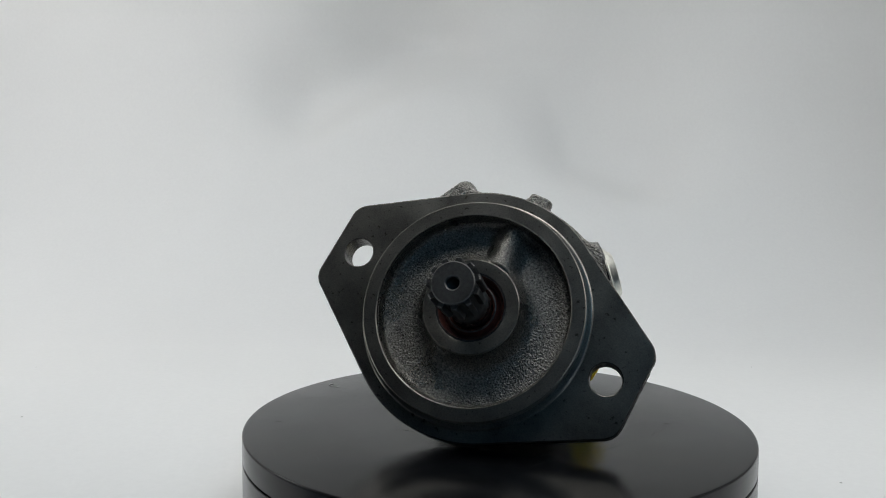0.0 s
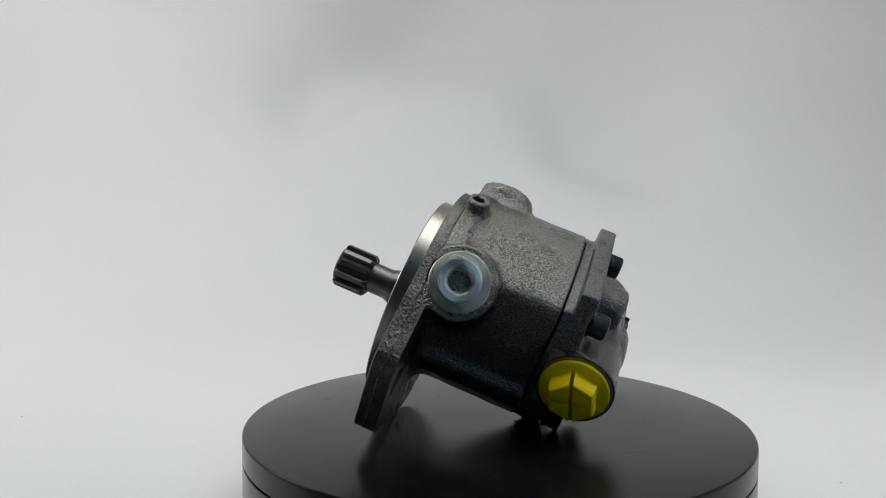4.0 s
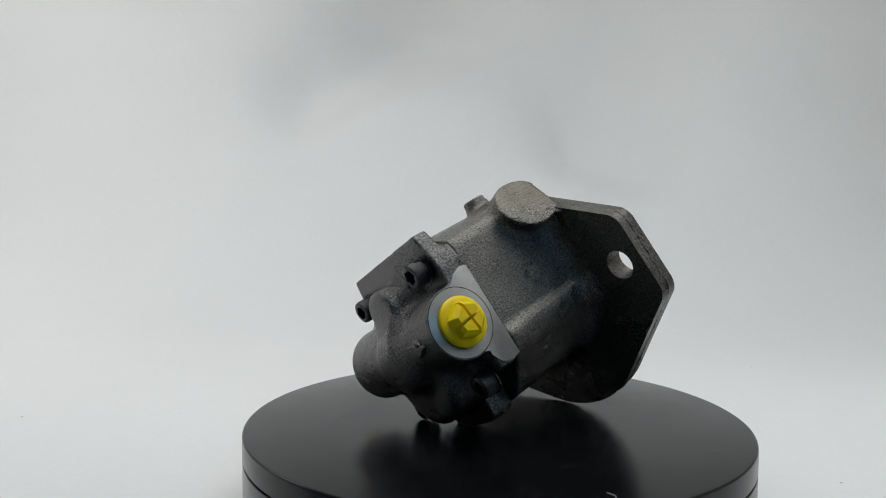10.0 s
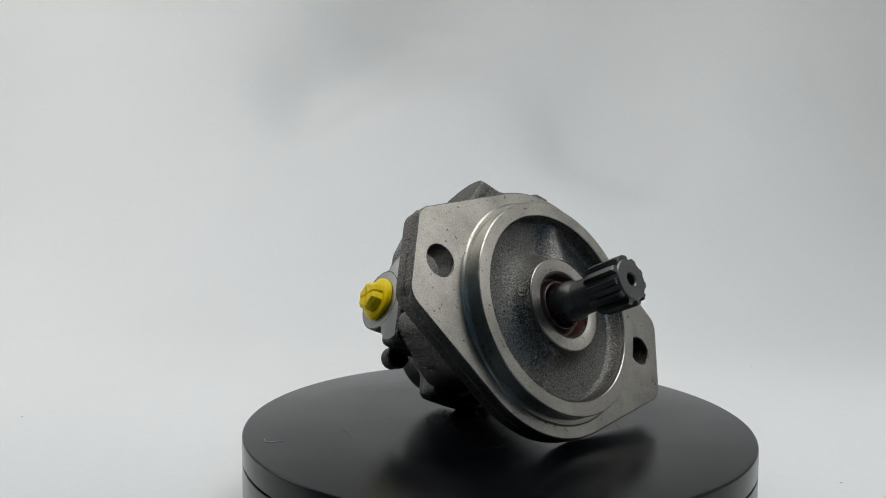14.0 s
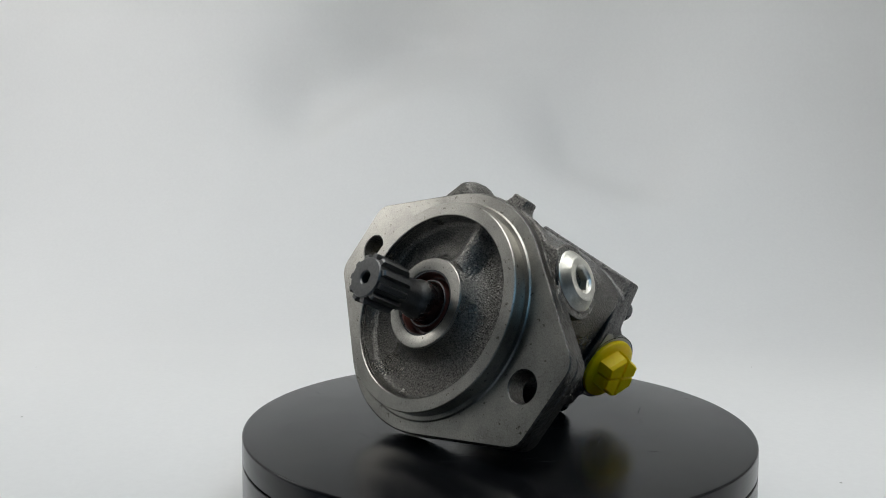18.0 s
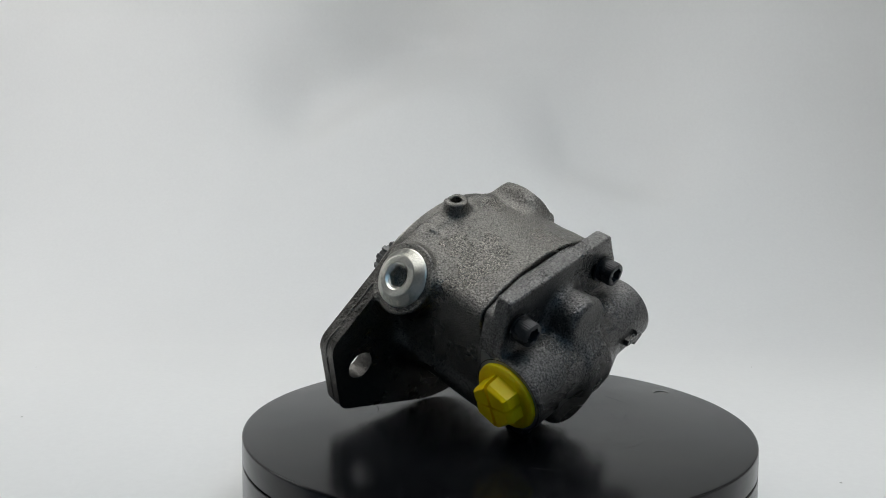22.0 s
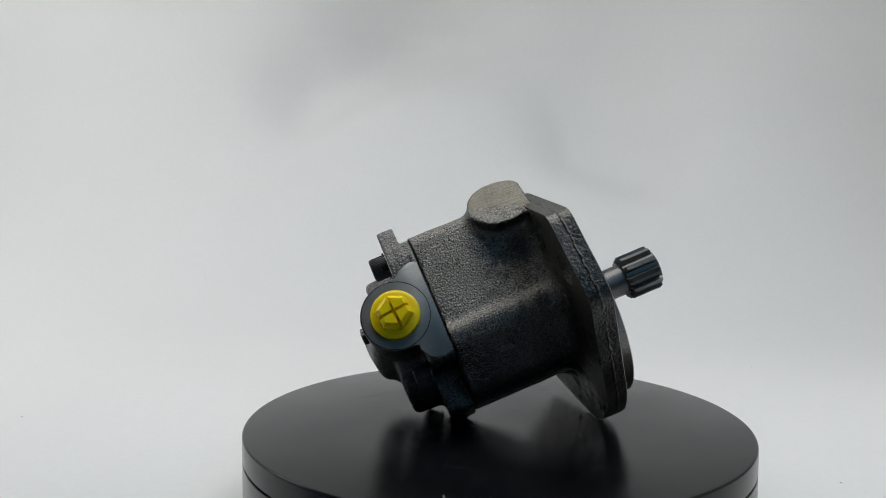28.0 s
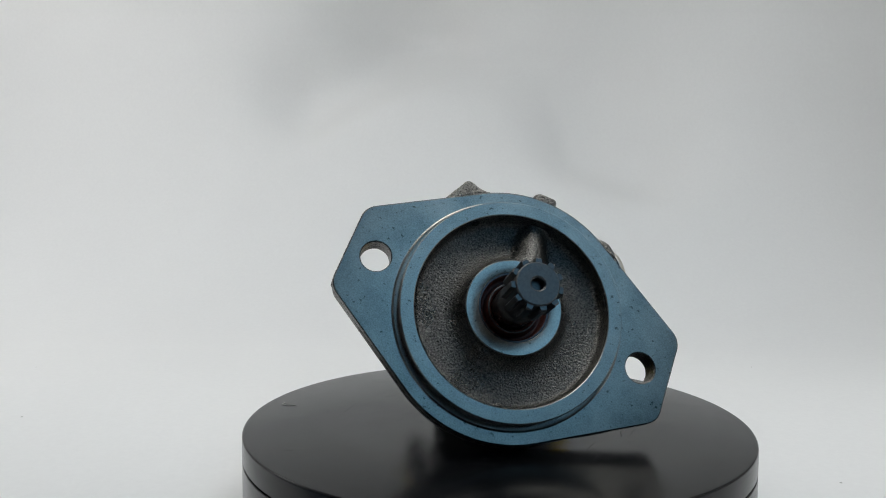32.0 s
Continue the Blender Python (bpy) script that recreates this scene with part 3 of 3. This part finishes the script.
def scuff_mesh():
    """Short dull scratches worn into the middle of the platter."""
    rng = random.Random(21)
    verts, faces = [], []
    for k in range(110):
        a, r = rng.uniform(0, 2 * math.pi), rng.uniform(8, 70)
        th, long, wide = a + math.pi / 2 + rng.gauss(0, 0.5), rng.choice((0.8, 1.2, 1.8, 2.6, 5.0)) * rng.uniform(0.6, 1.3), rng.uniform(0.07, 0.16)
        x, y, c, s = r * math.cos(a), r * math.sin(a), math.cos(th), math.sin(th)
        o = len(verts)
        for q in (-1, 0, 1):
            bow = 0.05 * long * (1 - q * q)
            for p in (-1, 1):
                w = wide * (1 if q == 0 else 0.4) * p + bow
                verts.append((x + c * long * q - s * w, y + s * long * q + c * w, 0.012))
        faces += [(o, o + 2, o + 3, o + 1), (o + 2, o + 4, o + 5, o + 3)]
    return mesh_object("scuff_marks", verts, faces, SCUFF, False)


tagged(part("scuff_marks", scuff_mesh(), platter), label="dull dark scratches", kind="stuff")


def fibre(name, pts, r):
    """A thin bent hair through points on the platter, in millimetres."""
    verts, faces, n = [], [], 5
    for k, (x, y, z) in enumerate(pts):
        a, b = pts[max(0, k - 1)], pts[min(len(pts) - 1, k + 1)]
        t = Vector((b[0] - a[0], b[1] - a[1], 0)).normalized()
        side, up = Vector((-t.y, t.x, 0)), Vector((0, 0, 1))
        for i in range(n):
            q = Vector((x, y, z)) + (side * math.cos(2 * math.pi * i / n) + up * math.sin(2 * math.pi * i / n)) * r
            verts.append(tuple(q))
    for k in range(len(pts) - 1):
        for i in range(n):
            faces.append((k * n + i, k * n + (i + 1) % n, (k + 1) * n + (i + 1) % n, (k + 1) * n + i))
    return mesh_object(name, verts, faces, LINT)


def turned(x, y, degrees):
    c, s = math.cos(radians(degrees)), math.sin(radians(degrees))
    return c * x - s * y, s * x + c * y


HAIR = [(61.9, -61.1), (64.8, -62.4), (66.0, -65.8), (63.9, -67.9)]
lint = tagged(new("lint_fibre", fibre("lint_fibre", [(*turned(x, y, 195.45), 0.16) for x, y in HAIR], 0.14)),
              "short pale lint fibre lying on the black turntable", "lint")


def dust_mesh():
    """Specks, crumbs and short scratches strewn over the platter."""
    rng = random.Random(5)
    verts, faces = [], []
    for k in range(80):
        a, r = rng.uniform(0, 2 * math.pi), 96 * math.sqrt(rng.random())
        x, y = r * math.cos(a), r * math.sin(a)
        long = rng.choice((0.2, 0.2, 0.25, 0.3, 0.4, 0.5, 1.8)) * rng.uniform(0.6, 1.2)
        wide = rng.uniform(0.06, 0.15)
        th = rng.uniform(0, math.pi)
        c, s = math.cos(th), math.sin(th)
        o = len(verts)
        for px, py in ((-long, -wide), (long, -wide * 0.5), (long, wide * 0.5), (-long, wide)):
            verts.append((x + c * px - s * py, y + s * px + c * py, 0.02))
        verts.append((x, y, 0.02 + wide * 0.7))
        faces += [(o, o + 1, o + 4), (o + 1, o + 2, o + 4), (o + 2, o + 3, o + 4), (o + 3, o, o + 4)]
    return mesh_object("dust", verts, faces, GRIT, False)


dust = tagged(new("dust", dust_mesh()), "dark crumbs and specks of dust on the turntable", "dust", kind="stuff")

# ---- the tent round it and the room beyond ----
FLOOR_Z = -0.038


# soft folds of the sheet, steeper on their lower side: from, to (x, z), height and width
DENTS = [(-0.24, 0.225, -0.08, 0.31, -0.055, 0.065), (0.10, 0.165, 0.17, 0.145, -0.05, 0.07), (-0.12, 0.34, 0.14, 0.28, -0.08, 0.13)]


def sweep_mesh():
    """A white sheet: floor, a wide bend, and a gently dented wall."""
    nx, ny = 160, 200
    r, back = 0.30, 0.62
    flat, bend = 0.42, r * math.pi / 2
    verts, faces = [], []
    for j in range(ny):
        s = (flat + bend + 0.75) * j / (ny - 1)
        for i in range(nx):
            x = -0.72 + 1.36 * i / (nx - 1)
            if s < flat:
                y, z, nyv, nz = back - r - flat + s, FLOOR_Z, 0, 1
            elif s < flat + bend:
                a = (s - flat) / r
                y, z, nyv, nz = back - r + r * math.sin(a), FLOOR_Z + r - r * math.cos(a), -math.sin(a), math.cos(a)
            else:
                y, z, nyv, nz = back, FLOOR_Z + r + s - flat - bend, -1, 0
            d = 0.0
            if s > flat:
                k = min(1, (s - flat) / 0.3)
                d = k * 0.02 * noise.noise(Vector((x * 2.6 + 4.1, s * 2.6, 0.5)))
                for x0, z0, x1, z1, high, wide in DENTS:
                    tx, tz = x1 - x0, z1 - z0
                    f = max(0.0, min(1.0, ((x - x0) * tx + (z - z0) * tz) / (tx * tx + tz * tz)))
                    far = math.hypot(x - x0 - f * tx, z - z0 - f * tz)
                    above = ((z - z0) * tx - (x - x0) * tz) / math.hypot(tx, tz)
                    d += high * math.exp(-(far / (wide * (0.8 + 0.2 * math.tanh(above / 0.06)))) ** 2)
            verts.append((x, y + nyv * d, z + nz * d))
    for j in range(ny - 1):
        for i in range(nx - 1):
            faces.append((j * nx + i, j * nx + i + 1, (j + 1) * nx + i + 1, (j + 1) * nx + i))
    return mesh_object("backdrop", verts, faces, PAPER, True, 1.0)


def slab(name, lo, hi, mat, label):
    v = [(x, y, z) for z in (lo[2], hi[2]) for y in (lo[1], hi[1]) for x in (lo[0], hi[0])]
    f = [(0, 2, 3, 1), (4, 5, 7, 6), (0, 1, 5, 4), (2, 6, 7, 3), (0, 4, 6, 2), (1, 3, 7, 5)]
    return tagged(new(name, mesh_object(name, v, f, mat, False, 1.0)), label, kind="structure")


tagged(new("backdrop", sweep_mesh()), "seamless white paper sweep with soft dents", kind="structure")
# unseen sides and top; their grey tone holds down the bounced light
slab("wall_tent_west", (-0.735, -0.24, FLOOR_Z), (-0.725, 0.66, 0.72), FABRIC, "unseen fabric side of the photo tent, greyed to cut bounced light")
slab("wall_tent_east", (0.645, -0.24, FLOOR_Z), (0.655, 0.66, 0.72), FABRIC, "unseen fabric side of the photo tent, greyed to cut bounced light")
slab("ceiling_tent", (-0.74, -0.24, 0.72), (0.66, 0.66, 0.73), FABRIC, "unseen fabric top of the photo tent, greyed to cut bounced light")
slab("ground", (-3, -3, -0.85), (3, 3, -0.80), ROOM, "dark room floor")
slab("table_top", (-0.9, -0.7, FLOOR_Z - 0.045), (0.9, 0.8, FLOOR_Z - 0.004), ROOM, "grey table under the tent")
slab("ceiling", (-3, -3, 1.9), (3, 3, 1.95), ROOM, "dark room ceiling")
slab("wall_south", (-3, -3.05, -0.8), (3, -3, 1.9), ROOM, "dark painted wall")
slab("wall_north", (-3, 3, -0.8), (3, 3.05, 1.9), ROOM, "dark painted wall")
slab("wall_west", (-3.05, -3, -0.8), (-3, 3, 1.9), ROOM, "dark painted wall")
slab("wall_east", (3, -3, -0.8), (3.05, 3, 1.9), ROOM, "dark painted wall")


def fleck_mesh():
    """A few dark crumbs lying on the white floor sheet."""
    rng = random.Random(11)
    verts, faces = [], []
    for x, y in ((0.199, 0.283), (-0.351, 0.237), (-0.277, 0.108), (0.157, 0.038), (-0.30, 0.19), (0.30, 0.16)):
        o, n, r = len(verts), 7, rng.uniform(0.0004, 0.0009)
        for k in range(n):
            a = 2 * math.pi * k / n
            verts.append((x + r * rng.uniform(0.5, 1.6) * math.cos(a), y + r * rng.uniform(0.5, 1.2) * math.sin(a), FLOOR_Z + 0.0001))
        verts.append((x, y, FLOOR_Z + r * 0.7))
        faces += [(o + k, o + (k + 1) % n, o + n) for k in range(n)]
    return mesh_object("floor_crumbs", verts, faces, LINT, False, 1.0)


tagged(new("floor_crumbs", fleck_mesh()), "tiny grey crumbs lying on the white sheet", "crumbs", kind="stuff")


# ---- what moves ----
def motions():
    walk(platter, [(t, pose(0, 0, 0, 0, 0, a)) for t, a in enumerate(TURN)])
    for loose in (lint, dust):
        walk(loose, [(t, pose(0, 0, 0, 0, 0, a)) for t, a in enumerate(TURN)])
    walk(pump, [(t, pose(0, 0, 0, 0, 0, a) @ PUMP) for t, a in enumerate(TURN)])


motions()
